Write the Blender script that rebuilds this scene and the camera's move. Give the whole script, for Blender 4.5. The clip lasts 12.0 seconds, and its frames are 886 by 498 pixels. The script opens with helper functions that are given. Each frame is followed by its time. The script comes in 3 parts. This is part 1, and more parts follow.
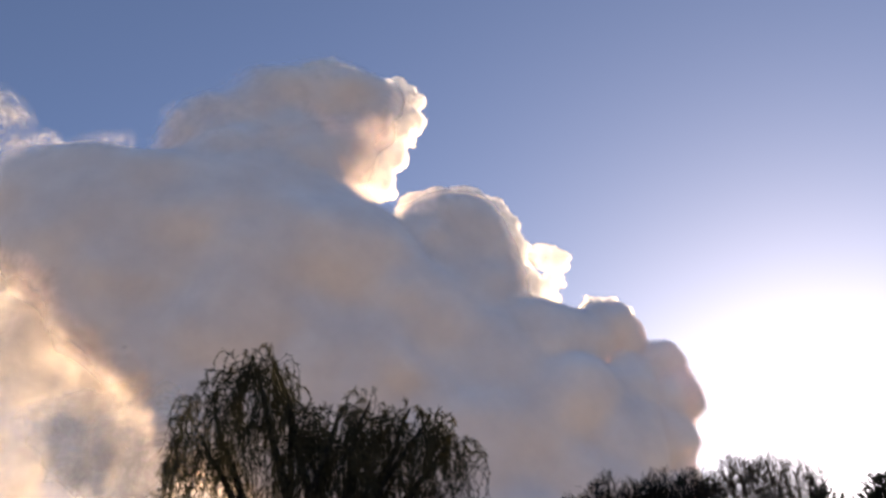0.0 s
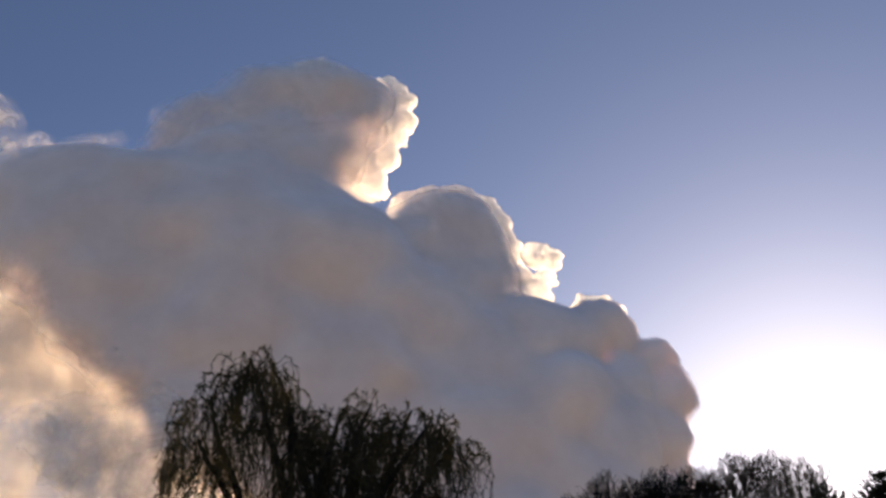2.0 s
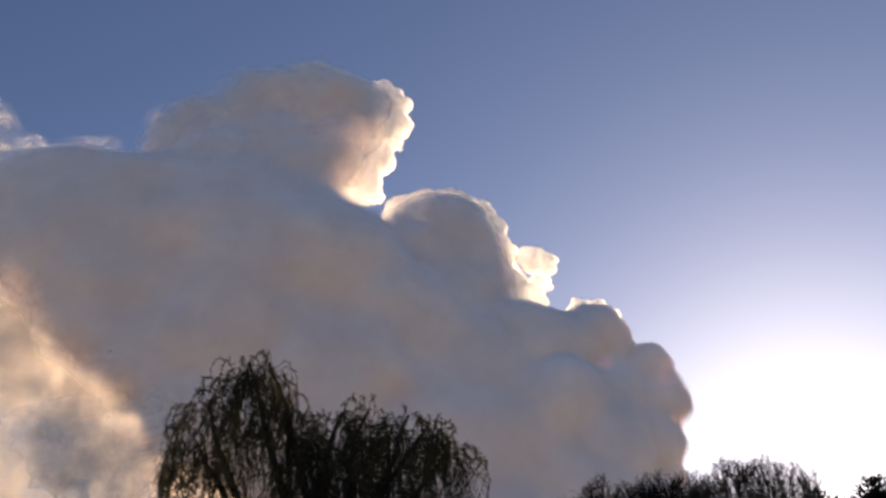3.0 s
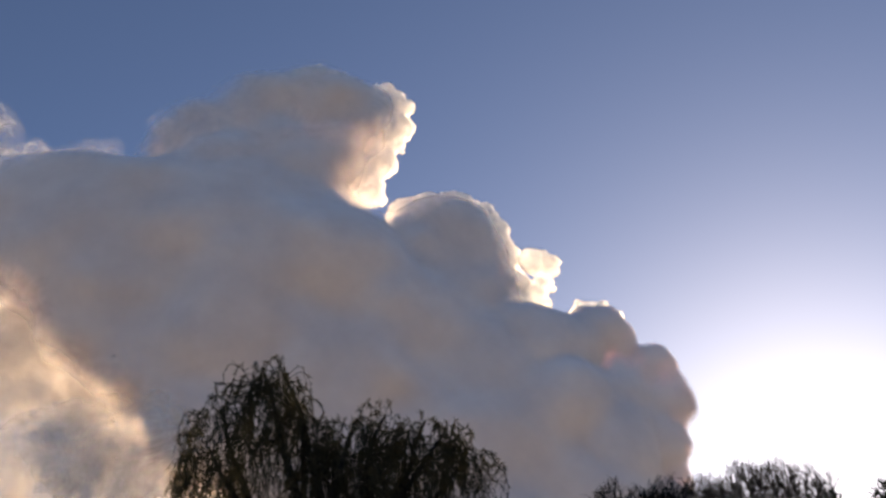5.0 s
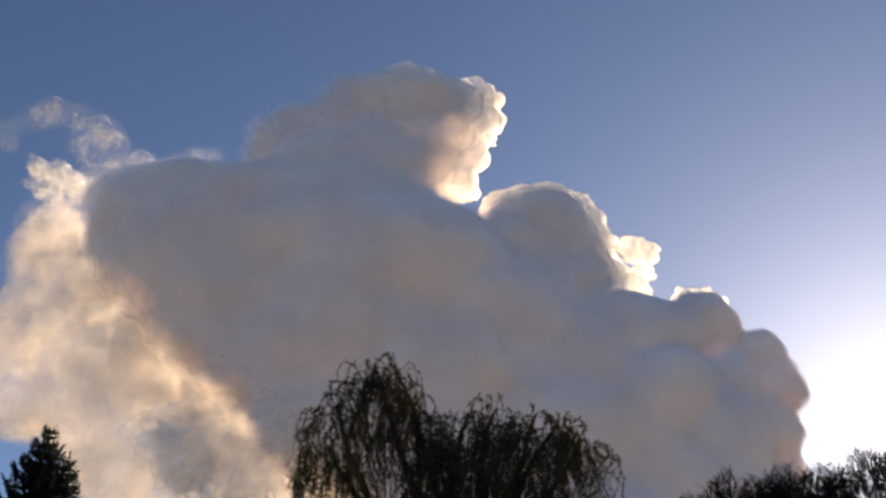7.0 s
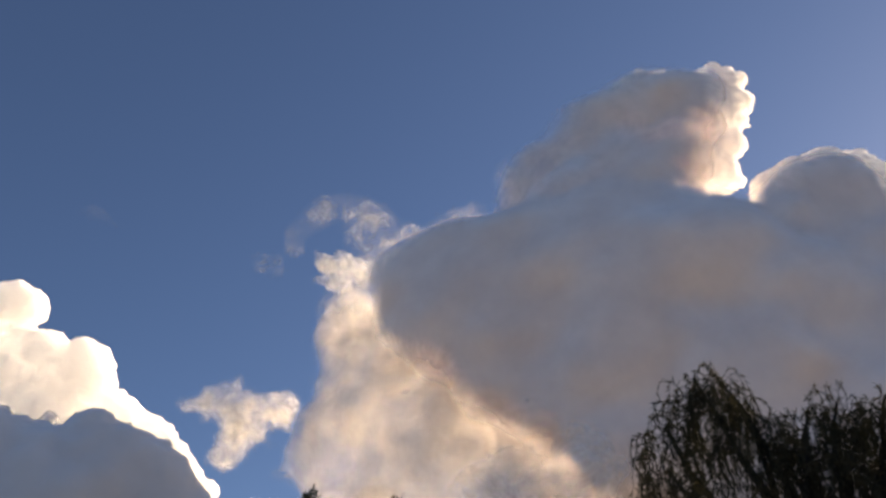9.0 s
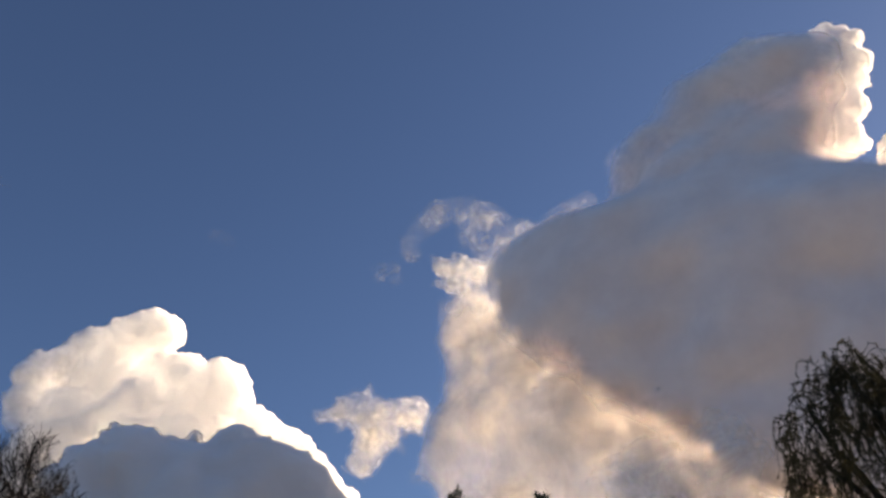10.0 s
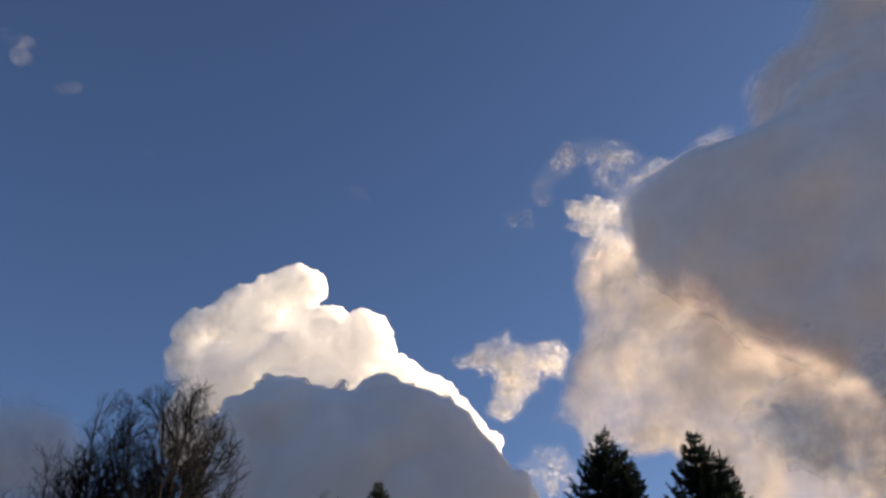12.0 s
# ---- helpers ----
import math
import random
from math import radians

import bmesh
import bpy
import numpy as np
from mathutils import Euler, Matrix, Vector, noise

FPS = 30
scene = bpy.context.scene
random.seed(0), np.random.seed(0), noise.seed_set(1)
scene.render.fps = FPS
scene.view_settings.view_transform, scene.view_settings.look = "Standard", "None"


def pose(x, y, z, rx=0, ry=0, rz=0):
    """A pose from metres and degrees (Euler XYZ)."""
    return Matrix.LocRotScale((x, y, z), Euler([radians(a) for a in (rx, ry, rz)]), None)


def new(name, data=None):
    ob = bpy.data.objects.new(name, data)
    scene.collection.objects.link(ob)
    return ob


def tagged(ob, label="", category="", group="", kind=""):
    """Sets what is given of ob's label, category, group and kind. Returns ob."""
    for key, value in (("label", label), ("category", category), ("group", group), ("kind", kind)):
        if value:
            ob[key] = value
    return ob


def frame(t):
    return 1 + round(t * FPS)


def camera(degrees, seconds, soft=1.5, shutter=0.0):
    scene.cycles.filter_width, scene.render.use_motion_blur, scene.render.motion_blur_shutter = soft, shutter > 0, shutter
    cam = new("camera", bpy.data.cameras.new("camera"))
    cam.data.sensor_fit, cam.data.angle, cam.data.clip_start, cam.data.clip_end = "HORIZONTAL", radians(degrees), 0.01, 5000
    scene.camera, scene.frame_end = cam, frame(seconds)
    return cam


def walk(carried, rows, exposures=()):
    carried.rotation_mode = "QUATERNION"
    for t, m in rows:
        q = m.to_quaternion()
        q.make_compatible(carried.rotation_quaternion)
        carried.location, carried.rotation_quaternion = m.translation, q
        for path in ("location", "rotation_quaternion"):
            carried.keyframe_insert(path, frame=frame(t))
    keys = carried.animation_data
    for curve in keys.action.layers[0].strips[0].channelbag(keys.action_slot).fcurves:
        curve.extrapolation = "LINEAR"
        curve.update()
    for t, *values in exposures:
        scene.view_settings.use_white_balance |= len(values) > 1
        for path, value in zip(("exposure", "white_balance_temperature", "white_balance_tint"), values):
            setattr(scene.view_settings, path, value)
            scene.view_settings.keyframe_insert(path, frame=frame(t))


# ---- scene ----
cam = camera(52.00, 12.0, soft=2.9)
PATH = [
    (0.0, pose(0.000, -0.000, 1.598, 122.004, 0.002, 0.001)),
    (0.5, pose(-0.057, 0.093, 1.665, 122.440, 0.774, -0.141)),
    (1.0, pose(-0.101, 0.267, 1.733, 122.693, 1.135, -0.264)),
    (1.5, pose(-0.155, 0.346, 1.780, 122.525, 1.071, -0.197)),
    (2.0, pose(-0.212, 0.342, 1.797, 121.972, 0.571, -0.223)),
    (2.5, pose(-0.225, 0.193, 1.750, 122.087, 0.764, -0.286)),
    (3.0, pose(-0.280, 0.148, 1.743, 122.198, 0.548, -0.616)),
    (5.0, pose(-0.581, 0.486, 1.949, 122.360, 0.752, -0.281)),
    (5.5, pose(-0.635, 0.480, 1.971, 122.691, -0.197, -0.333)),
    (6.0, pose(-0.676, 0.494, 1.978, 122.604, 0.263, 0.018)),
    (6.5, pose(-0.732, 0.532, 1.978, 122.125, 0.701, 1.676)),
    (7.0, pose(-0.791, 0.384, 1.932, 121.934, -0.555, 6.003)),
    (7.5, pose(-0.896, 0.427, 1.997, 122.824, 0.355, 12.455)),
    (9.5, pose(-1.111, 0.094, 1.880, 124.085, 1.927, 32.240)),
    (10.0, pose(-0.951, -0.377, 1.690, 124.286, 1.996, 36.601)),
    (10.5, pose(-0.906, -0.368, 1.702, 124.217, 1.664, 39.336)),
    (11.0, pose(-1.225, -0.106, 1.842, 123.174, 0.480, 41.540)),
    (11.5, pose(-1.333, -0.010, 1.871, 121.799, 0.037, 43.339)),
    (12.0, pose(-1.456, 0.082, 1.901, 121.044, -0.057, 45.179)),
]
EXPOSURES = [(0.0, 1.9, 9300, 25), (1.0, 1.69, 9150, 24), (2.0, 1.48, 9000, 24), (6.5, 1.46, 8800, 20), (7.5, 1.53, 8800, 19), (9.5, 1.47, 8200, 20), (12.0, 1.39, 7800, 19)]
walk(cam, PATH, EXPOSURES)

# ---- world and light ----
SUN_AZ, SUN_EL = 23.3, 16.2          # degrees clockwise from +y, degrees above the horizon
SUN_DIR = Vector((math.sin(radians(SUN_AZ)) * math.cos(radians(SUN_EL)),
                  math.cos(radians(SUN_AZ)) * math.cos(radians(SUN_EL)), math.sin(radians(SUN_EL))))
world = bpy.data.worlds.new("sky")
scene.world = world
world.use_nodes = True
wt = world.node_tree
sky = wt.nodes.new("ShaderNodeTexSky")
sky.sky_type = "NISHITA"
sky.sun_disc = False
sky.sun_elevation, sky.sun_rotation = radians(SUN_EL), radians(SUN_AZ)
sky.altitude, sky.air_density, sky.dust_density, sky.ozone_density = 0, 0.79, 0.6, 5.8
wt.links.new(sky.outputs[0], wt.nodes["Background"].inputs[0])
wt.nodes["Background"].inputs[1].default_value = 0.05

sun = new("sun", bpy.data.lights.new("sun", "SUN"))
sun.data.energy, sun.data.angle, sun.data.color = 9.5, radians(0.5), (1.0, 0.88, 0.68)
sun.matrix_world = Matrix.Translation((0, 0, 60)) @ SUN_DIR.to_track_quat("Z", "Y").to_matrix().to_4x4()


# ---- materials ----
def nodes_of(name):
    mat = bpy.data.materials.new(name)
    mat.use_nodes = True
    nt = mat.node_tree
    nt.nodes.clear()
    return mat, nt


def add_node(nt, kind, **inputs):
    n = nt.nodes.new(kind)
    for key, value in inputs.items():
        n.inputs[key.replace("_", " ")].default_value = value
    return n


def noise_node(nt, scale, detail=4.0, rough=0.55, distort=0.0):
    co = nt.nodes.new("ShaderNodeTexCoord")
    n = add_node(nt, "ShaderNodeTexNoise", Scale=scale, Detail=detail, Roughness=rough, Distortion=distort)
    nt.links.new(co.outputs["Object"], n.inputs["Vector"])
    return n


def ramp_node(nt, source, stops):
    r = nt.nodes.new("ShaderNodeValToRGB")
    while len(r.color_ramp.elements) < len(stops):
        r.color_ramp.elements.new(0.5)
    for e, (p, c) in zip(r.color_ramp.elements, stops):
        e.position, e.color = p, (*c, 1)
    nt.links.new(source, r.inputs[0])
    return r


def matte_material(name, low, high, scale, rough=0.85, bump=0.3, through_it=0.0):
    mat, nt = nodes_of(name)
    n = noise_node(nt, scale, 6, 0.6)
    tint = ramp_node(nt, n.outputs[0], [(0.3, low), (0.7, high)])
    b = add_node(nt, "ShaderNodeBsdfPrincipled", Roughness=rough, Specular_IOR_Level=0.0)
    nt.links.new(tint.outputs[0], b.inputs["Base Color"])
    if bump:
        fine = noise_node(nt, scale * 7, 4)
        bp = add_node(nt, "ShaderNodeBump", Strength=bump, Distance=0.02)
        nt.links.new(fine.outputs[0], bp.inputs["Height"])
        nt.links.new(bp.outputs[0], b.inputs["Normal"])
    out = nt.nodes.new("ShaderNodeOutputMaterial")
    if through_it:
        tra = nt.nodes.new("ShaderNodeBsdfTranslucent")
        mix = nt.nodes.new("ShaderNodeMixShader")
        mix.inputs[0].default_value = through_it
        nt.links.new(tint.outputs[0], tra.inputs[0])
        nt.links.new(b.outputs[0], mix.inputs[1])
        nt.links.new(tra.outputs[0], mix.inputs[2])
        nt.links.new(mix.outputs[0], out.inputs[0])
    else:
        nt.links.new(b.outputs[0], out.inputs[0])
    return mat


def droplet_material(name, reach, clear, low=(0.90, 0.89, 0.89), high=(0.96, 0.95, 0.95), grain=0.005, crisp=None):
    """Vapour: light wanders through it, about reach metres between turns. clear: the depth in metres, least and most,
    at which it hides two thirds of what is behind it; thinner places let the sky through. crisp: (x, x, share), where the
    ragged side of the cloud turns into the growing, sharper one."""
    mat, nt = nodes_of(name)
    # patches of lighter albedo put the mottled glow of seeping sunlight into the colour
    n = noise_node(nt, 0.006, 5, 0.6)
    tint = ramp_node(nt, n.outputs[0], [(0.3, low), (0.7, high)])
    b = add_node(nt, "ShaderNodeBsdfPrincipled", Roughness=1.0, Subsurface_Weight=1.0, Subsurface_Radius=(1.0, 1.0, 1.0), Subsurface_Scale=reach, Specular_IOR_Level=0.0)
    b.subsurface_method = "RANDOM_WALK"
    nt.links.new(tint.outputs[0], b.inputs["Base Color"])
    depth = nt.nodes.new("ShaderNodeAttribute")
    depth.attribute_name = "thickness"
    patch = noise_node(nt, grain, 6, 0.6, 0.4)
    scale = nt.nodes.new("ShaderNodeMapRange")
    for key, value in zip(("From Min", "From Max", "To Min", "To Max"), (0.35, 0.65, *clear)):
        scale.inputs[key].default_value = value
    nt.links.new(patch.outputs[0], scale.inputs[0])
    ratio = nt.nodes.new("ShaderNodeMath")
    ratio.operation = "DIVIDE"
    nt.links.new(depth.outputs["Fac"], ratio.inputs[0])
    nt.links.new(scale.outputs[0], ratio.inputs[1])
    if crisp:
        place = nt.nodes.new("ShaderNodeTexCoord")
        axes = nt.nodes.new("ShaderNodeSeparateXYZ")
        nt.links.new(place.outputs["Object"], axes.inputs[0])
        side = nt.nodes.new("ShaderNodeMapRange")
        for key, value in zip(("From Min", "From Max", "To Min", "To Max"), (crisp[0], crisp[1], 1.0, crisp[2])):
            side.inputs[key].default_value = value
        nt.links.new(axes.outputs[0], side.inputs[0])
        sharper = nt.nodes.new("ShaderNodeMath")
        sharper.operation = "MULTIPLY"
        nt.links.new(scale.outputs[0], sharper.inputs[0])
        nt.links.new(side.outputs[0], sharper.inputs[1])
        nt.links.new(sharper.outputs[0], ratio.inputs[1])
    square = nt.nodes.new("ShaderNodeMath")
    square.operation = "POWER"
    square.inputs[1].default_value = 2.0
    nt.links.new(ratio.outputs[0], square.inputs[0])
    left = nt.nodes.new("ShaderNodeMath")
    left.operation = "POWER"
    left.inputs[0].default_value = 1 / math.e
    nt.links.new(square.outputs[0], left.inputs[1])
    open_sky = nt.nodes.new("ShaderNodeBsdfTransparent")
    mix = nt.nodes.new("ShaderNodeMixShader")
    nt.links.new(left.outputs[0], mix.inputs[0])
    nt.links.new(b.outputs[0], mix.inputs[1])
    nt.links.new(open_sky.outputs[0], mix.inputs[2])
    out = nt.nodes.new("ShaderNodeOutputMaterial")
    nt.links.new(mix.outputs[0], out.inputs[0])
    return mat


# one vapour: shade is put into albedo, lower for body, shaded cloud and bank
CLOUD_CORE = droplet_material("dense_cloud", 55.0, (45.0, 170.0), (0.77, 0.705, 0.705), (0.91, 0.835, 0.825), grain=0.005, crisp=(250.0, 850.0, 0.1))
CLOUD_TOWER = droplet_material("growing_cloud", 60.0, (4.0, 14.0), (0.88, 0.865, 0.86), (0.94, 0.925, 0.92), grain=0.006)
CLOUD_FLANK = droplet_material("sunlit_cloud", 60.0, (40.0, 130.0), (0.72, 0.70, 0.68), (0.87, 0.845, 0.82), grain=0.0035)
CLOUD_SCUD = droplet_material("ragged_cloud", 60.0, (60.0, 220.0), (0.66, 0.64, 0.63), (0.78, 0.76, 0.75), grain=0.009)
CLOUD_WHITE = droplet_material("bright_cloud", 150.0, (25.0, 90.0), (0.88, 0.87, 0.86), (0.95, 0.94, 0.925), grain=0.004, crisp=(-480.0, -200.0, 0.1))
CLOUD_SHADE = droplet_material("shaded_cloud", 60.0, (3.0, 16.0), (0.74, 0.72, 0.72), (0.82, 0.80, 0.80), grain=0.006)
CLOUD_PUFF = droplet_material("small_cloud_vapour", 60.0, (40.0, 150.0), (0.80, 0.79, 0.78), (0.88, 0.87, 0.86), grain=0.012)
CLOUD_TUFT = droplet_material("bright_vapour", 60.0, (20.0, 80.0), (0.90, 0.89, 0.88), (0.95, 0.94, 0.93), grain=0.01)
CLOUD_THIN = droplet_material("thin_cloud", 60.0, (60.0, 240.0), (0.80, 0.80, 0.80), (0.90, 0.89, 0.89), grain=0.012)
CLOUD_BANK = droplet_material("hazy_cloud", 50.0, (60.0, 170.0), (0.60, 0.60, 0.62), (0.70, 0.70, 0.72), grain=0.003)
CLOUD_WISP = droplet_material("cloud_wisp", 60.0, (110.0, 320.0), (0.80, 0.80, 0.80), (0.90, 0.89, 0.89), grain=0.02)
# unseen ground, coloured pale and warm to bounce light up at the clouds
GRASS = matte_material("bounce_grass", (0.085, 0.077, 0.064), (0.15, 0.137, 0.115), 0.4)
# darker than real bark: the bare trees' shade is put into the colour
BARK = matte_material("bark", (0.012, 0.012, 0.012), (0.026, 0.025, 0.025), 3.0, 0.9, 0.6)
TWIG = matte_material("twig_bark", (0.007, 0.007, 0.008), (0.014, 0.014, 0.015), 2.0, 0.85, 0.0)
WILLOW_LEAF = matte_material("willow_leaf", (0.028, 0.031, 0.022), (0.058, 0.058, 0.04), 1.2, 0.8, 0.0, 0.15)
NEEDLES = matte_material("fir_needles", (0.011, 0.018, 0.017), (0.024, 0.036, 0.030), 1.5, 0.6, 0.0, 0.1)
DULL_LEAF = matte_material("dull_leaf", (0.014, 0.018, 0.011), (0.03, 0.034, 0.02), 1.0, 0.8, 0.0, 0.1)

# ---- ground ----
bm = bmesh.new()
bmesh.ops.create_circle(bm, cap_ends=True, cap_tris=False, segments=96, radius=4500)
me = bpy.data.meshes.new("ground")
bm.to_mesh(me)
bm.free()
me.materials.append(GRASS)
tagged(new("ground", me), "flat unseen meadow, straw-coloured to bounce light up at the clouds", "ground", kind="structure")


# ---- clouds ----
EYE_Z = 1.6


def aim(az, el, dist):
    """The point dist metres away, az degrees to the left of +y, el degrees up."""
    a, e = radians(az), radians(el)
    return Vector((-math.sin(a) * math.cos(e), math.cos(a) * math.cos(e), math.sin(e))) * dist + Vector((0, 0, EYE_Z))


def ground_way(az):
    return Vector((-math.sin(radians(az)), math.cos(radians(az)), 0))


LATTICE = np.random.RandomState(7).rand(48, 48, 48).astype(np.float32) * 2 - 1


def lattice_noise(pts, size, seed):
    """Smooth noise from -1 to 1 at points (n, 3), with bumps of that size in metres."""
    q = pts / np.float32(size) + np.float32(seed * 3.7 + 100)
    cell = np.floor(q).astype(np.int32)
    u = (q - cell).astype(np.float32)
    u = u * u * (3 - 2 * u)
    total = np.zeros(len(pts), np.float32)
    for i in (0, 1):
        for j in (0, 1):
            for k in (0, 1):
                w = (u[:, 0] if i else 1 - u[:, 0]) * (u[:, 1] if j else 1 - u[:, 1]) * (u[:, 2] if k else 1 - u[:, 2])
                total += w * LATTICE[(cell[:, 0] + i) % 48, (cell[:, 1] + j) % 48, (cell[:, 2] + k) % 48]
    return total


def skin_of(field, level, step, corner):
    """The closed surface on which the field has that level, as vertices and quads."""
    g = field - np.float32(level)
    inside = g < 0
    n = np.array(field.shape) - 1
    count = np.zeros(n, np.int8)
    offsets = [(i, j, k) for i in (0, 1) for j in (0, 1) for k in (0, 1)]
    for i, j, k in offsets:
        count += inside[i:i + n[0], j:j + n[1], k:k + n[2]]
    at = np.argwhere((count > 0) & (count < 8))
    index = np.full(n, -1, np.int32)
    index[at[:, 0], at[:, 1], at[:, 2]] = np.arange(len(at))
    total, hits = np.zeros((len(at), 3), np.float32), np.zeros(len(at), np.float32)
    for o in offsets:
        for axis in range(3):
            if o[axis]:
                continue
            e = list(o)
            e[axis] = 1
            ga = g[at[:, 0] + o[0], at[:, 1] + o[1], at[:, 2] + o[2]]
            gb = g[at[:, 0] + e[0], at[:, 1] + e[1], at[:, 2] + e[2]]
            cut = (ga < 0) != (gb < 0)
            u = np.where(cut, ga / np.where(cut, ga - gb, 1), 0)
            p = np.tile(np.array(o, np.float32), (len(at), 1))
            p[:, axis] = u
            total += p * cut[:, None]
            hits += cut
    verts = (at + total / hits[:, None]) * step + corner
    quads = []
    for axis in range(3):
        lo = [slice(None)] * 3
        hi = [slice(None)] * 3
        lo[axis], hi[axis] = slice(0, -1), slice(1, None)
        change = inside[tuple(lo)] != inside[tuple(hi)]
        e = np.argwhere(change)
        b, c = (axis + 1) % 3, (axis + 2) % 3
        e = e[(e[:, b] > 0) & (e[:, c] > 0) & (e[:, b] < n[b]) & (e[:, c] < n[c])]
        ring = []
        for db, dc in ((1, 1), (0, 1), (0, 0), (1, 0)):
            q = e.copy()
            q[:, b] -= db
            q[:, c] -= dc
            ring.append(index[q[:, 0], q[:, 1], q[:, 2]])
        ring = np.stack(ring, 1)
        outward = inside[e[:, 0], e[:, 1], e[:, 2]]
        ring[~outward] = ring[~outward][:, ::-1]
        quads.append(ring)
    return verts, np.concatenate(quads)


def heap(lobes, flat=0.5, blend=40.0, buds=6, fine=0, side=(-40, 125), shreds=0):
    """A heap of lobes: (turn to the left, elevation, radius in degrees, metres farther). flat: depth against width;
    blend: how far lobes melt into each other; buds: rounded heads on each lobe; fine: small puffs on its sunny side,
    between the angles of side; shreds: loose rags round its edge."""
    return lobes, flat, blend, buds, fine, side, shreds


def heap(lobes, flat=0.5, blend=40.0, buds=6, fine=0, side=(-40, 125), shreds=0):
    """A heap of lobes: (turn to the left, elevation, radius in degrees, metres farther). flat: depth against width;
    blend: how far lobes melt into each other; buds: rounded heads on each lobe; fine: small puffs on its sunny side,
    between the angles of side; shreds: loose rags round its edge."""
    return lobes, flat, blend, buds, fine, side, shreds


def heap(lobes, flat=0.5, blend=40.0, buds=6, fine=0, side=(-40, 125), shreds=0):
    """A heap of lobes: (turn to the left, elevation, radius in degrees, metres farther). flat: depth against width;
    blend: how far lobes melt into each other; buds: rounded heads on each lobe; fine: small puffs on its sunny side,
    between the angles of side; shreds: loose rags round its edge."""
    return lobes, flat, blend, buds, fine, side, shreds


def heap(lobes, flat=0.5, blend=40.0, buds=6, fine=0, side=(-40, 125), shreds=0):
    """A heap of lobes: (turn to the left, elevation, radius in degrees, metres farther). flat: depth against width;
    blend: how far lobes melt into each other; buds: rounded heads on each lobe; fine: small puffs on its sunny side,
    between the angles of side; shreds: loose rags round its edge."""
    return lobes, flat, blend, buds, fine, side, shreds


def heap(lobes, flat=0.5, blend=40.0, buds=6, fine=0, side=(-40, 125), shreds=0):
    """A heap of lobes: (turn to the left, elevation, radius in degrees, metres farther). flat: depth against width;
    blend: how far lobes melt into each other; buds: rounded heads on each lobe; fine: small puffs on its sunny side,
    between the angles of side; shreds: loose rags round its edge."""
    return lobes, flat, blend, buds, fine, side, shreds


def heap(lobes, flat=0.5, blend=40.0, buds=6, fine=0, side=(-40, 125), shreds=0):
    """A heap of lobes: (turn to the left, elevation, radius in degrees, metres farther). flat: depth against width;
    blend: how far lobes melt into each other; buds: rounded heads on each lobe; fine: small puffs on its sunny side,
    between the angles of side; shreds: loose rags round its edge."""
    return lobes, flat, blend, buds, fine, side, shreds


def heap(lobes, flat=0.5, blend=40.0, buds=6, fine=0, side=(-40, 125), shreds=0):
    """A heap of lobes: (turn to the left, elevation, radius in degrees, metres farther). flat: depth against width;
    blend: how far lobes melt into each other; buds: rounded heads on each lobe; fine: small puffs on its sunny side,
    between the angles of side; shreds: loose rags round its edge."""
    return lobes, flat, blend, buds, fine, side, shreds


def heap(lobes, flat=0.5, blend=40.0, buds=6, fine=0, side=(-40, 125), shreds=0):
    """A heap of lobes: (turn to the left, elevation, radius in degrees, metres farther). flat: depth against width;
    blend: how far lobes melt into each other; buds: rounded heads on each lobe; fine: small puffs on its sunny side,
    between the angles of side; shreds: loose rags round its edge."""
    return lobes, flat, blend, buds, fine, side, shreds


def heap(lobes, flat=0.5, blend=40.0, buds=6, fine=0, side=(-40, 125), shreds=0):
    """A heap of lobes: (turn to the left, elevation, radius in degrees, metres farther). flat: depth against width;
    blend: how far lobes melt into each other; buds: rounded heads on each lobe; fine: small puffs on its sunny side,
    between the angles of side; shreds: loose rags round its edge."""
    return lobes, flat, blend, buds, fine, side, shreds


def heap(lobes, flat=0.5, blend=40.0, buds=6, fine=0, side=(-40, 125), shreds=0):
    """A heap of lobes: (turn to the left, elevation, radius in degrees, metres farther). flat: depth against width;
    blend: how far lobes melt into each other; buds: rounded heads on each lobe; fine: small puffs on its sunny side,
    between the angles of side; shreds: loose rags round its edge."""
    return lobes, flat, blend, buds, fine, side, shreds


def heap(lobes, flat=0.5, blend=40.0, buds=6, fine=0, side=(-40, 125), shreds=0):
    """A heap of lobes: (turn to the left, elevation, radius in degrees, metres farther). flat: depth against width;
    blend: how far lobes melt into each other; buds: rounded heads on each lobe; fine: small puffs on its sunny side,
    between the angles of side; shreds: loose rags round its edge."""
    return lobes, flat, blend, buds, fine, side, shreds


def heap(lobes, flat=0.5, blend=40.0, buds=6, fine=0, side=(-40, 125), shreds=0):
    """A heap of lobes: (turn to the left, elevation, radius in degrees, metres farther). flat: depth against width;
    blend: how far lobes melt into each other; buds: rounded heads on each lobe; fine: small puffs on its sunny side,
    between the angles of side; shreds: loose rags round its edge."""
    return lobes, flat, blend, buds, fine, side, shreds


def heap(lobes, flat=0.5, blend=40.0, buds=6, fine=0, side=(-40, 125), shreds=0):
    """A heap of lobes: (turn to the left, elevation, radius in degrees, metres farther). flat: depth against width;
    blend: how far lobes melt into each other; buds: rounded heads on each lobe; fine: small puffs on its sunny side,
    between the angles of side; shreds: loose rags round its edge."""
    return lobes, flat, blend, buds, fine, side, shreds


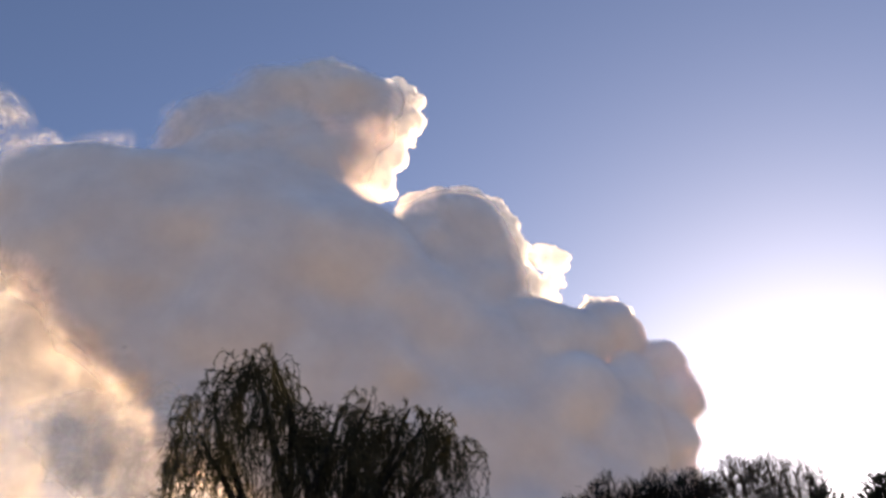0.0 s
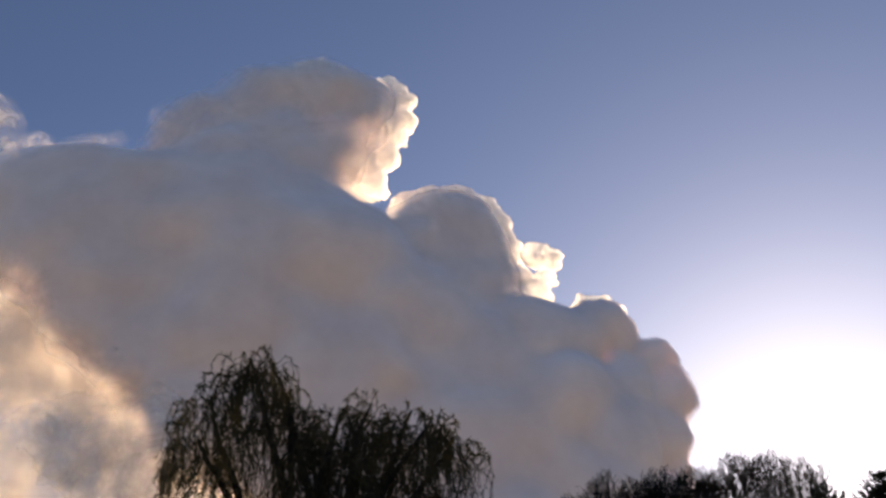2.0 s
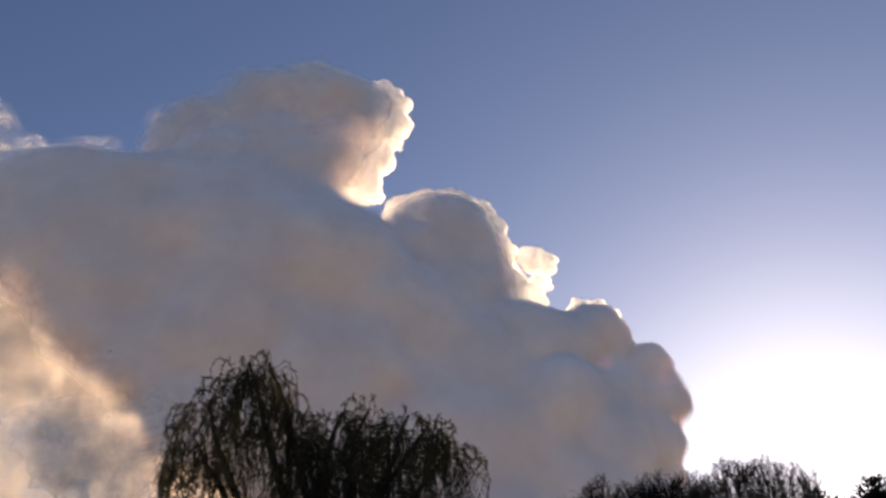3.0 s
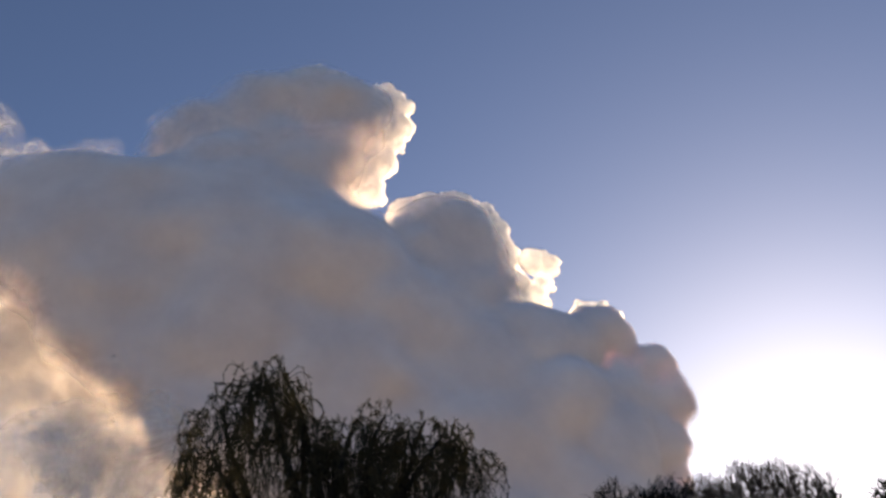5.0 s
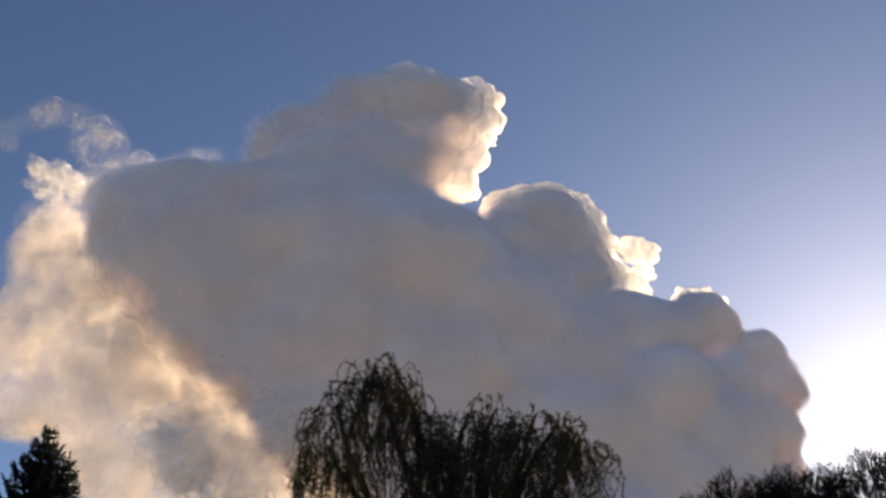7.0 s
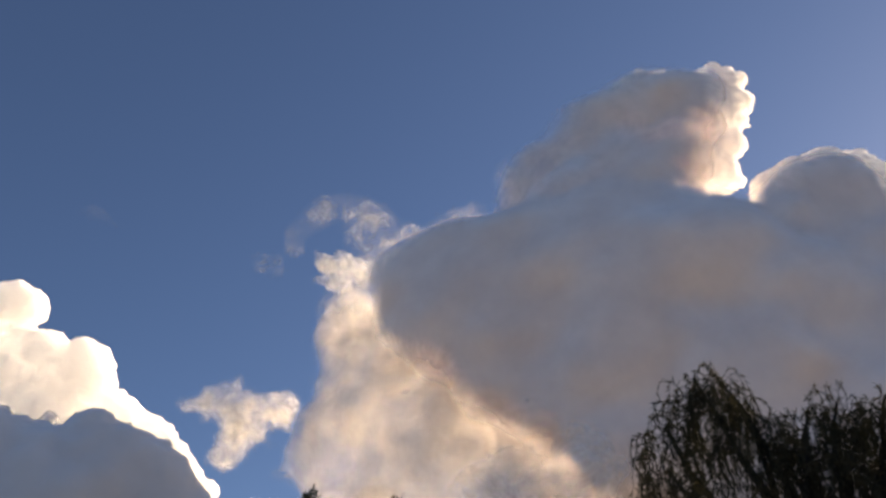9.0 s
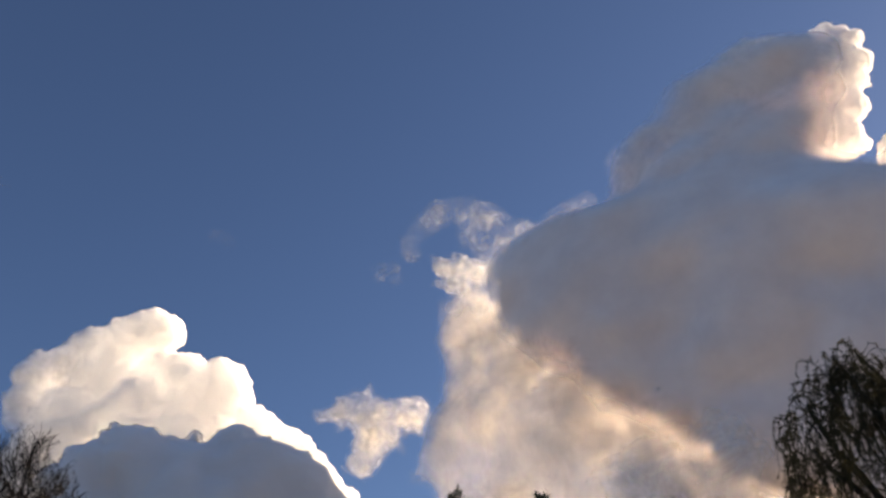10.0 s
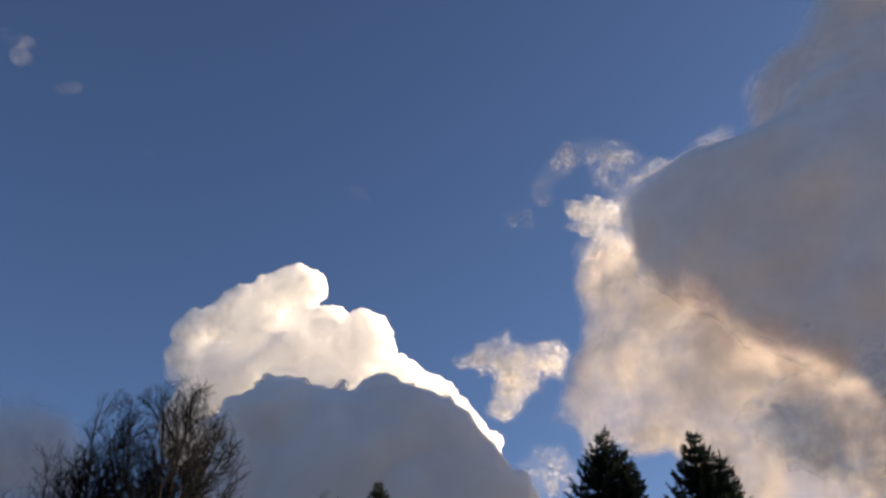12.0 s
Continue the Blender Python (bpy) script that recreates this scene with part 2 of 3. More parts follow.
def heap(lobes, flat=0.5, blend=40.0, buds=6, fine=0, side=(-40, 125), shreds=0):
    """A heap of lobes: (turn to the left, elevation, radius in degrees, metres farther). flat: depth against width;
    blend: how far lobes melt into each other; buds: rounded heads on each lobe; fine: small puffs on its sunny side,
    between the angles of side; shreds: loose rags round its edge."""
    return lobes, flat, blend, buds, fine, side, shreds


def vapour(part_name, mat, heaps, billows=(), plain=0, soft=0, step=6.5, seed=1, label=""):
    """A piece of a cloud, made of heaps. billows: (size, height) of its relief; plain: the depth in metres from its middle at
    which the small relief has smoothed out; soft: the width in metres over which its outline thins out."""
    return dict(part_name=part_name, mat=mat, heaps=heaps, billows=billows, plain=plain, soft=soft, step=step, seed=seed, label=label)


def heap_balls(layer, seat):
    """The balls of vapour that a piece of cloud is made of: centre, radius, melting width, depth against width."""
    rnd = random.Random(layer["seed"])
    balls = []
    for lobes, flat, blend, buds, fine, side, shreds in layer["heaps"]:
        for lobe in lobes:
            p, size = seat(*lobe)
            melt = min(blend, size * 0.6)
            balls.append((p, size, melt, flat))
            for j in range(fine):
                a = radians(rnd.uniform(*side))
                s = size * rnd.uniform(0.16, 0.3) + 3 if j % 4 == 0 else min(rnd.uniform(7, 20), size * 0.4)
                at = p + Vector((math.cos(a), 0, math.sin(a))) * (size - s * rnd.uniform(0.15, 0.95)) + Vector((0, rnd.uniform(-0.1, 0.25) * size * flat, 0))
                balls.append((at, s, s * 0.3, 0.9))
            for _ in range(buds):
                way = Vector((rnd.gauss(0, 1), -abs(rnd.gauss(0, 0.9)), rnd.gauss(0, 1) + 0.2)).normalized()
                s = size * rnd.uniform(0.2, 0.45)
                at = p + Vector((way.x, way.y * flat, way.z)) * (size - s * 0.75)
                balls.append((at, s, min(melt * 0.6, s * 0.6), min(1.0, flat * 1.3)))
            for _ in range(shreds):
                a = radians(rnd.uniform(0, 360))
                s = rnd.uniform(0.1, 0.3) * size + 4
                balls.append((p + Vector((math.cos(a), 0, math.sin(a))) * (size - s * rnd.uniform(-0.3, 0.6)), s, s * 0.7, flat * 1.2))
    return balls


def cloud(name, label, az, dist, layers):
    """A cloud of one or more heaps of vapour, standing dist metres away in an upright plane that faces az degrees to the left of +y."""
    away = ground_way(az)
    mid = away * dist + Vector((0, 0, dist * 0.5))
    turn = Matrix(((away.y, away.x, 0), (-away.x, away.y, 0), (0, 0, 1)))     # local x across, y away, z up
    back = turn.transposed()

    def seat(a, e, r, d):
        """A lobe's centre and radius in the cloud's own axes."""
        way = aim(a, e, 1) - Vector((0, 0, EYE_Z))
        far = (dist + d) / (way.x * away.x + way.y * away.y)
        return back @ (way * far + Vector((0, 0, EYE_Z)) - mid), radians(r) * far

    top = tagged(new(name), label, "cloud")
    top.matrix_world = Matrix.Translation(mid) @ turn.to_4x4()
    for layer in layers:
        ob = heap_mesh(layer, seat)
        ob.parent = top
    return top


def heap_mesh(layer, seat):
    balls, step = heap_balls(layer, seat), layer["step"]
    rim = 60 + sum(h for _, h in layer["billows"])
    lo = np.array([min(p[i] - s * (flat if i == 1 else 1) for p, s, _, flat in balls) - rim for i in range(3)])
    hi = np.array([max(p[i] + s * (flat if i == 1 else 1) for p, s, _, flat in balls) + rim for i in range(3)])
    shape = np.ceil((hi - lo) / step).astype(int) + 1
    axes = [(lo[i] + step * np.arange(shape[i])).astype(np.float32) for i in range(3)]
    field = np.full(shape, 300.0, np.float32)
    for p, s, k, flat in balls:
        reach = s + (rim if s > 40 else 45)
        box = [slice(max(0, int((p[i] - reach - lo[i]) / step)), int((p[i] + reach - lo[i]) / step) + 2) for i in range(3)]
        x, y, z = (axes[i][box[i]] - p[i] for i in range(3))
        d = np.sqrt(x[:, None, None] ** 2 + (y[None, :, None] / flat) ** 2 + z[None, None, :] ** 2) - s
        old = field[box[0], box[1], box[2]]
        h = np.clip(0.5 + 0.5 * (old - d) / k, 0, 1)
        field[box[0], box[1], box[2]] = old + (d - old) * h - k * h * (1 - h)
    near = np.argwhere(np.abs(field) < rim - 15)
    pts = (near * step + lo).astype(np.float32)
    relief = np.zeros(len(pts), np.float32)
    for k, (size, height) in enumerate(layer["billows"]):
        rough = lattice_noise(pts, size, layer["seed"] + k)
        if size >= 100:                             # broad swells are smooth, small ones are heaped like a cauliflower
            relief += np.float32(height) * rough
            continue
        heaped = np.float32(height) * (np.abs(rough) * 2 - 0.55)
        relief += heaped * np.clip(1.3 - np.abs(pts[:, 1]) / layer["plain"], 0, 1) if layer["plain"] else heaped
    field[near[:, 0], near[:, 1], near[:, 2]] -= relief
    depth = np.clip(0.5 - field / np.float32(step), 0, 1).sum(1) * step       # how deep the vapour is, seen level
    for _ in range(2):
        wide = np.pad(depth, 1, mode="edge")
        depth = np.minimum(depth, (wide[1:-1, 1:-1] * 2 + wide[:-2, 1:-1] + wide[2:, 1:-1] + wide[1:-1, :-2] + wide[1:-1, 2:]) / 6)
    if layer["soft"]:                               # the outline thins out: how far inside it each place lies
        reach = layer["soft"] * 1.4
        inside = np.where((field < 0).any(1), np.float32(reach), np.float32(0))
        for _ in range(int(reach / step) + 2):
            wide, old = np.pad(inside, 1), inside
            for i, j in ((0, 1), (2, 1), (1, 0), (1, 2), (0, 0), (0, 2), (2, 0), (2, 2)):
                inside = np.minimum(inside, wide[i:i + old.shape[0], j:j + old.shape[1]] + step * math.hypot(i - 1, j - 1))
        depth = depth * (inside / reach) ** 1.3
    verts, quads = skin_of(field, 0, step, lo)
    fx, fz = (verts[:, 0] - lo[0]) / step, (verts[:, 2] - lo[2]) / step
    ix, iz = fx.astype(int), fz.astype(int)
    ux, uz = fx - ix, fz - iz
    deep = depth[ix, iz] * (1 - ux) * (1 - uz) + depth[ix + 1, iz] * ux * (1 - uz) + depth[ix, iz + 1] * (1 - ux) * uz + depth[ix + 1, iz + 1] * ux * uz
    me = bpy.data.meshes.new(layer["part_name"])
    me.from_pydata(verts.tolist(), [], quads.tolist())
    me.polygons.foreach_set("use_smooth", [True] * len(me.polygons))
    me.materials.append(layer["mat"])
    me.attributes.new("thickness", "FLOAT", "POINT").data.foreach_set("value", deep.astype(np.float32))
    return tagged(new(layer["part_name"], me), layer["label"])


HEAPS = ((240, 36), (110, 13), (50, 6), (25, 2))
PUFFS = ((90, 9), (45, 7), (22, 4))
RAGS = ((120, 28), (60, 18), (30, 9))
SHREDS = ((90, 18), (45, 12), (22, 6))

# the great backlit cumulus
HEAD = [
    (9.5, 40.8, 2.81, 200), (5.7, 40, 2.59, 200), (3.8, 41.3, 1.39, 200), (3.1, 38.8, 0.63, 200), (4.4, 37.8, 1.12, 200), (7.5, 37.4, 2.83, 200),
    (5.6, 36.1, 1.41, 200),
]
SHOULDER = [
    (-0.8, 33.6, 2.57, 200), (1.3, 33.7, 2.1, 200), (-2.8, 33.2, 2.37, 200), (-3.6, 31.7, 2.32, 200), (-4.1, 29.6, 2.31, 200),
    (-0.7, 30.7, 2.77, 200), (-11.2, 26.7, 1.83, 200), (-12.2, 25.9, 1.3, 200), (-10.4, 27.9, 0.65, 200), (-12.8, 27.4, 0.51, 200),
    (-8.2, 25.9, 1.96, 200), (-14.5, 23.9, 1.35, 200),
]
HEAD_SHADE = [
    (9.6, 40.8, 3.02, 0), (5.8, 39.7, 2.66, 0), (4.9, 40.7, 1.6, 0), (5.7, 36.7, 1.34, 0), (7.7, 37.3, 2.83, 0), (14, 39.7, 3.24, 20),
    (18.6, 37.5, 3.1, 30), (11.5, 36.2, 3.91, 0), (16.3, 34.6, 3.91, 0), (20.7, 36.5, 2.11, 30), (6.1, 33.5, 2.98, 0), (3.5, 32.3, 2.53, 0),
]
SHOULDER_SHADE = [
    (-0.5, 33.4, 2.92, 0), (1.3, 33.4, 2.45, 0), (-2.3, 33, 2.34, 0), (-3, 31.4, 2.33, 0), (-3.5, 29.1, 2.25, 0), (0.9, 30.9, 3.14, 0),
    (-1.2, 28.4, 3.27, 0), (2.4, 28.2, 3.49, 0),
]
KNOB = [
    (-8.1, 31.1, 0.93, 160), (-7.2, 31.2, 0.8, 160), (-8, 29.8, 0.66, 160), (-7.3, 29, 0.87, 160), (-5.7, 28.8, 1.34, 160),
]
TAIL = [
    (-11.1, 26.6, 1.73, 0), (-12.1, 25.8, 1.21, 0), (-10.3, 27.7, 0.55, 0), (-8.9, 25.6, 2.02, 0), (-7, 25.1, 2.96, 0), (-5.4, 26.3, 2.34, 0),
    (-14.4, 23.7, 1.25, 0), (-12.9, 22.9, 1.15, 0), (-11.8, 21.9, 2.11, 0), (-11.9, 23.2, 1.23, 0), (-15, 21.4, 1.87, 0), (-15.8, 20.8, 1.32, 0),
    (-14.3, 19.2, 2.31, 0), (-15.1, 17.3, 1.56, 0), (-15.5, 19, 1.44, 0), (-14.2, 15.9, 1.94, 0), (-11.1, 19.1, 3.35, -20), (-8.1, 21.3, 3.77, -20),
]
BODY_HIGH = [
    (11.5, 33.2, 4.63, 0), (16.2, 31.8, 5.33, 0), (21.5, 31.5, 4.57, 10), (25.9, 31.7, 3.87, 20), (28.3, 30.5, 3.24, 20), (7.5, 29.9, 5.32, -20),
    (2.2, 26.8, 4.52, -20), (-2.8, 24.2, 3.7, -20), (-7.4, 22, 3.56, -10), (13.6, 26.5, 5.3, -40), (21.3, 28.3, 4.2, 0), (25.6, 28.5, 3.79, 0),
]
BODY_LOW = [
    (15.8, 20.2, 3.43, 0), (19.4, 23.9, 3.29, 0), (23.4, 26.1, 3.11, 10), (6, 22.8, 5.19, -20), (-1, 20, 4.65, 0), (-7.6, 18, 4.09, 0),
    (11, 20.2, 4.81, 0), (4.7, 16.7, 5.64, 0), (-3.6, 14.3, 5.32, 0), (-7.7, 16.9, 3.68, 0), (-4.3, 19.4, 4.11, 0), (-10.7, 14.8, 4.23, 0),
]
FLANK = [
    (33.5, 28.9, 2.89, 250), (32.9, 26.8, 3.12, 250), (32.7, 24.1, 2.76, 250), (35.1, 21, 2.63, 250), (34.4, 22.2, 2.54, 250), (31, 20.8, 3.23, 250),
    (29.7, 23.5, 2.98, 250), (26.5, 21.1, 3.99, 250), (21.4, 21.1, 4.08, 250), (17.3, 19.9, 3.75, 250), (24.1, 22.6, 3.05, 250),
    (27.1, 18.1, 3.25, 250), (22.4, 17, 4.29, 250), (17.5, 16.2, 3.99, 250), (15, 18.5, 3.06, 250), (12.8, 16.9, 3.02, 250), (24.8, 16.3, 3.57, 250),
    (30.1, 27.5, 3.69, 250), (25.1, 24.6, 3.75, 250), (20.8, 23.5, 3.1, 250),
]
SCUD = [
    (17.7, 21.5, 2.07, -260), (15.8, 20.2, 1.71, -260), (29.4, 25.9, 1.84, -260), (25.1, 24.9, 2.05, -260), (20.9, 23.8, 2.07, -260),
    (32.4, 27.9, 1.65, -260), (22.7, 20, 3.19, -260), (19.1, 19.5, 2.88, -260), (24.7, 18.2, 2.64, -260), (21.1, 17.4, 3.32, -260),
    (17.2, 17.9, 2.7, -260), (25.4, 21.2, 1.34, -260), (28, 19.6, 1.14, -260),
]
VEIL = [
    (30.9, 32.8, 2.09, 250), (32.8, 30.9, 2.32, 250), (27.6, 33.9, 1.99, 250), (25, 35.6, 1.39, 250), (21.1, 38.4, 0.84, 250),
    (34.3, 29.7, 1.64, 250), (30.5, 33.9, 1.35, 250),
]
cloud("cumulus_cloud", "huge grey backlit cumulus cloud with bright silver edges", 10.0, 2400, (
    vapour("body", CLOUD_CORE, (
        heap(BODY_HIGH + BODY_LOW, flat=0.8, blend=110, buds=2, shreds=5), heap(HEAD_SHADE, flat=0.6, blend=60, buds=3, fine=8), heap(SHOULDER_SHADE, flat=0.65, blend=55, buds=3, fine=10),
        heap(TAIL, flat=0.95, blend=26, buds=3, fine=12, side=(-60, 125))), billows=HEAPS, plain=70, soft=102, step=6.5, seed=3),
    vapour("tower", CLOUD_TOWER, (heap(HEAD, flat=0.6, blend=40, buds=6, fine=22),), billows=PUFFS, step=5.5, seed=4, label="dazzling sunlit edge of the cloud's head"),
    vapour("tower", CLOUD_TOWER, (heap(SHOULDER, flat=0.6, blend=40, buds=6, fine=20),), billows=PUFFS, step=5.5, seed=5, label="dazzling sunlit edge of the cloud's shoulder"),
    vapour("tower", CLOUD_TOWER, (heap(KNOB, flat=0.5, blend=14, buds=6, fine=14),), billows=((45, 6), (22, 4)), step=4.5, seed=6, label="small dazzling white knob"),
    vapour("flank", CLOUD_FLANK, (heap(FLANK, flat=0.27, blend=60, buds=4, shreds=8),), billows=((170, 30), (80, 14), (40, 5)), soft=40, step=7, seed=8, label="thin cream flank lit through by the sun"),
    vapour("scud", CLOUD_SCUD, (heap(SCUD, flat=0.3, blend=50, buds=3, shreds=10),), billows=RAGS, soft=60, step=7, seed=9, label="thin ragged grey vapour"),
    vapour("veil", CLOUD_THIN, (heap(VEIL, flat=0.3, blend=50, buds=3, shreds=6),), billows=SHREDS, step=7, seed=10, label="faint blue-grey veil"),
))

# the white cumulus with the sun on its flank, and the shaded one before it
WHITE = [
    (55.6, 28.2, 1.61, 32), (56.9, 27.6, 1.56, 46), (58.7, 26.7, 1.65, 67), (60.1, 25.7, 1.63, 84), (62, 24.8, 1.54, 107), (62.1, 23, 1.6, 111),
    (57.8, 25.2, 2.06, 59), (53, 25.5, 1.75, 6), (50.8, 25.3, 1.83, -17), (50.4, 24.2, 1.75, -21), (54.2, 25.8, 1.4, 19), (55, 26.3, 1.05, 27),
    (48.4, 23, 1.33, -42), (47.1, 22.6, 1.12, -57), (45.7, 22.1, 1.05, -71), (44.6, 21, 0.98, -84), (43.5, 19.8, 1.04, -97),
    (42.3, 18.9, 0.89, -110), (55.3, 23.3, 2.76, 34), (52.2, 22.4, 2.78, 0), (58.8, 22, 3.04, 76),
]
WHITE_FOOT = [
    (48.3, 20.5, 2.43, -42), (45.7, 18.8, 2.41, -71), (59.9, 19.2, 3.31, 92), (54.9, 18.9, 3.72, 34), (50.1, 17.7, 3.75, -21),
]
cloud("white_cumulus_cloud", "bright white heaped cumulus cloud lit by low sun", 52.0, 3300, (
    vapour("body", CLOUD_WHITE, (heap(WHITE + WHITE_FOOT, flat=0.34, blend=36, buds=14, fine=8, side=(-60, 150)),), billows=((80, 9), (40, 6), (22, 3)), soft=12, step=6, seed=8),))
SHADED = [
    (51.6, 18.8, 4, 0), (48.7, 18.8, 3.99, 0), (54, 18.9, 3.12, 0), (46.8, 18.3, 3.6, 0), (45.7, 16.8, 3.74, 0), (55.7, 20.3, 2.38, 0),
    (58.3, 19.3, 2.17, 0), (56.6, 21.5, 1.23, 0), (43.5, 16.1, 2.71, 0), (51.7, 15.7, 5.35, 0), (57.4, 16.1, 3.29, 0), (46.7, 13.8, 4.99, 0),
    (41.8, 14.1, 2.66, 0), (57.8, 13.8, 3.54, 0),
]
cloud("shaded_cumulus_cloud", "blue-grey cumulus cloud in shade before a white one", 50.0, 1500, (
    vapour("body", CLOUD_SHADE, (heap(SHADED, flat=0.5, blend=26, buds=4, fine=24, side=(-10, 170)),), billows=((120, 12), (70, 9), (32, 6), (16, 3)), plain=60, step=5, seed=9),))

# small loose pieces
PUFF = [
    (41.3, 24.8, 0.99, 0), (42.3, 24, 1.2, 0), (44, 24, 0.7, 0), (40.5, 23.6, 1.58, 0), (41, 21.8, 1.32, 0), (40.9, 20.8, 0.62, 0),
    (39.2, 23.9, 1.26, 0), (39.5, 22.5, 1.05, 0), (37.8, 24.4, 0.91, 0), (36.9, 24.2, 0.7, 0), (37.5, 23.3, 0.9, 0),
]
cloud("small_cloud", "small ragged cream cloud floating in blue sky", 41.0, 3300, (
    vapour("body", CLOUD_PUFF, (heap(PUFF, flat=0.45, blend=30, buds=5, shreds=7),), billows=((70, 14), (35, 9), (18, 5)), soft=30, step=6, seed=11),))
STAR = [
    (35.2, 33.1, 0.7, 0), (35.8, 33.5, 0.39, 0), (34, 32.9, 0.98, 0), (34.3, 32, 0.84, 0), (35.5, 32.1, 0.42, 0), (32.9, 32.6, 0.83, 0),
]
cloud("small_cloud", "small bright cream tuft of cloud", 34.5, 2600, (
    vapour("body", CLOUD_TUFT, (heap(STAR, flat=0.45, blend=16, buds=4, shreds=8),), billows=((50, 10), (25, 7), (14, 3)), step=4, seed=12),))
CURL = [
    (37.4, 34.1, 0.56, 0), (37, 35, 0.7, 0), (36.3, 35.9, 0.84, 0), (35.3, 36.6, 0.94, 0), (34, 36.8, 0.94, 0), (32.7, 36.3, 0.97, 0),
    (31.6, 35.6, 0.96, 0), (30.4, 35, 0.96, 0), (33.3, 35, 0.9, 0), (31.8, 34.3, 1.1, 0), (30.2, 33.4, 1.17, 0),
]
cloud("wispy_cloud", "faint curling wisp of white cloud", 34.0, 2700, (
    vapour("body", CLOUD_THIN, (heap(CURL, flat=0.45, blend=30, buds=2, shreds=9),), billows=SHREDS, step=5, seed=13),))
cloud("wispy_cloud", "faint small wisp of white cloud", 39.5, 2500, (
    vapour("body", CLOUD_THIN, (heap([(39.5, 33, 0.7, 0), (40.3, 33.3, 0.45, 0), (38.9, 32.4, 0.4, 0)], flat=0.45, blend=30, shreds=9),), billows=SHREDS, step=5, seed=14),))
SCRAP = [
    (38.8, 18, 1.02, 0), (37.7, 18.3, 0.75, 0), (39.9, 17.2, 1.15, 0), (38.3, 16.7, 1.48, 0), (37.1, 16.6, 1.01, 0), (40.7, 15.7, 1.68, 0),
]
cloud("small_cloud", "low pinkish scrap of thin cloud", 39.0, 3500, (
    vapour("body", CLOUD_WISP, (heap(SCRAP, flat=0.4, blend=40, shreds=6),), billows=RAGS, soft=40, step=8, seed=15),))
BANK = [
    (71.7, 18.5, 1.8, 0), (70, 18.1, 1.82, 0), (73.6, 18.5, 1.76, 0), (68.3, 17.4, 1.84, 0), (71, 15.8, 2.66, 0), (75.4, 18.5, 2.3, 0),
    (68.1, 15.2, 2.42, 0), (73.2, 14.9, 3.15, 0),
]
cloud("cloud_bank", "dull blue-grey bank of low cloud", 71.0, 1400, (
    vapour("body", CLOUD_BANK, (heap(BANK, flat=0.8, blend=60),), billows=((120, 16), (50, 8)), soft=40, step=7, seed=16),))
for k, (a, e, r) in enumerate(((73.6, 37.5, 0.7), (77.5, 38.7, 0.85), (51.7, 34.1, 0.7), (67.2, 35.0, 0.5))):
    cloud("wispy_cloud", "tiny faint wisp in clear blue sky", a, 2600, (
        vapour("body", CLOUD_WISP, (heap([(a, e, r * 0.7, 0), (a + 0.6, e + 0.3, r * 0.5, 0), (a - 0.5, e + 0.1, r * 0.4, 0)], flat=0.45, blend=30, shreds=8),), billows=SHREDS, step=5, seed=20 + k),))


# ---- trees ----
class Tubes:
    """Gathers tapered tubes and blades into one mesh."""

    def __init__(self):
        self.v, self.f = [], []

    def tube(self, pts, radii, sides):
        start = len(self.v)
        for k, (p, r) in enumerate(zip(pts, radii)):
            way = (pts[min(k + 1, len(pts) - 1)] - pts[max(k - 1, 0)]).normalized()
            side = way.orthogonal().normalized()
            other = way.cross(side)
            for s in range(sides):
                a = 2 * math.pi * s / sides
                self.v.append(p + (side * math.cos(a) + other * math.sin(a)) * r)
        for k in range(len(pts) - 1):
            for s in range(sides):
                a, b = start + k * sides + s, start + k * sides + (s + 1) % sides
                self.f.append((a, b, b + sides, a + sides))
        self.f.append(tuple(start + (len(pts) - 1) * sides + s for s in range(sides)))

    def blade(self, p, way, length, width, flat):
        """A narrow pointed leaf, folded a little along its middle."""
        side = way.cross(flat).normalized() * width * 0.5
        up = side.cross(way).normalized() * width * 0.18
        n = len(self.v)
        mid = p + way * length * 0.45
        self.v += [p, mid + side + up, p + way * length, mid - side + up, mid]
        self.f += [(n, n + 1, n + 4), (n + 1, n + 2, n + 4), (n + 2, n + 3, n + 4), (n + 3, n, n + 4)]

    def part(self, name, mat, parent, label=""):
        me = bpy.data.meshes.new(name)
        me.from_pydata([v[:] for v in self.v], [], self.f)
        me.materials.append(mat)
        me.polygons.foreach_set("use_smooth", [True] * len(me.polygons))
        ob = new(name, me)
        ob.parent = parent
        return tagged(ob, label) if label else ob


def bent(rnd, start, end, steps, wobble):
    """A crooked line from start to end."""
    pts, drift = [], Vector()
    for k in range(steps + 1):
        u = k / steps
        if 0 < k < steps:
            drift += Vector((rnd.gauss(0, 1), rnd.gauss(0, 1), rnd.gauss(0, 0.5))) * wobble
        pts.append(start.lerp(end, u) + drift * math.sin(math.pi * u))
    return pts


def ground_point(az, dist):
    a = radians(az)
    return Vector((-math.sin(a) * dist, math.cos(a) * dist, 0))


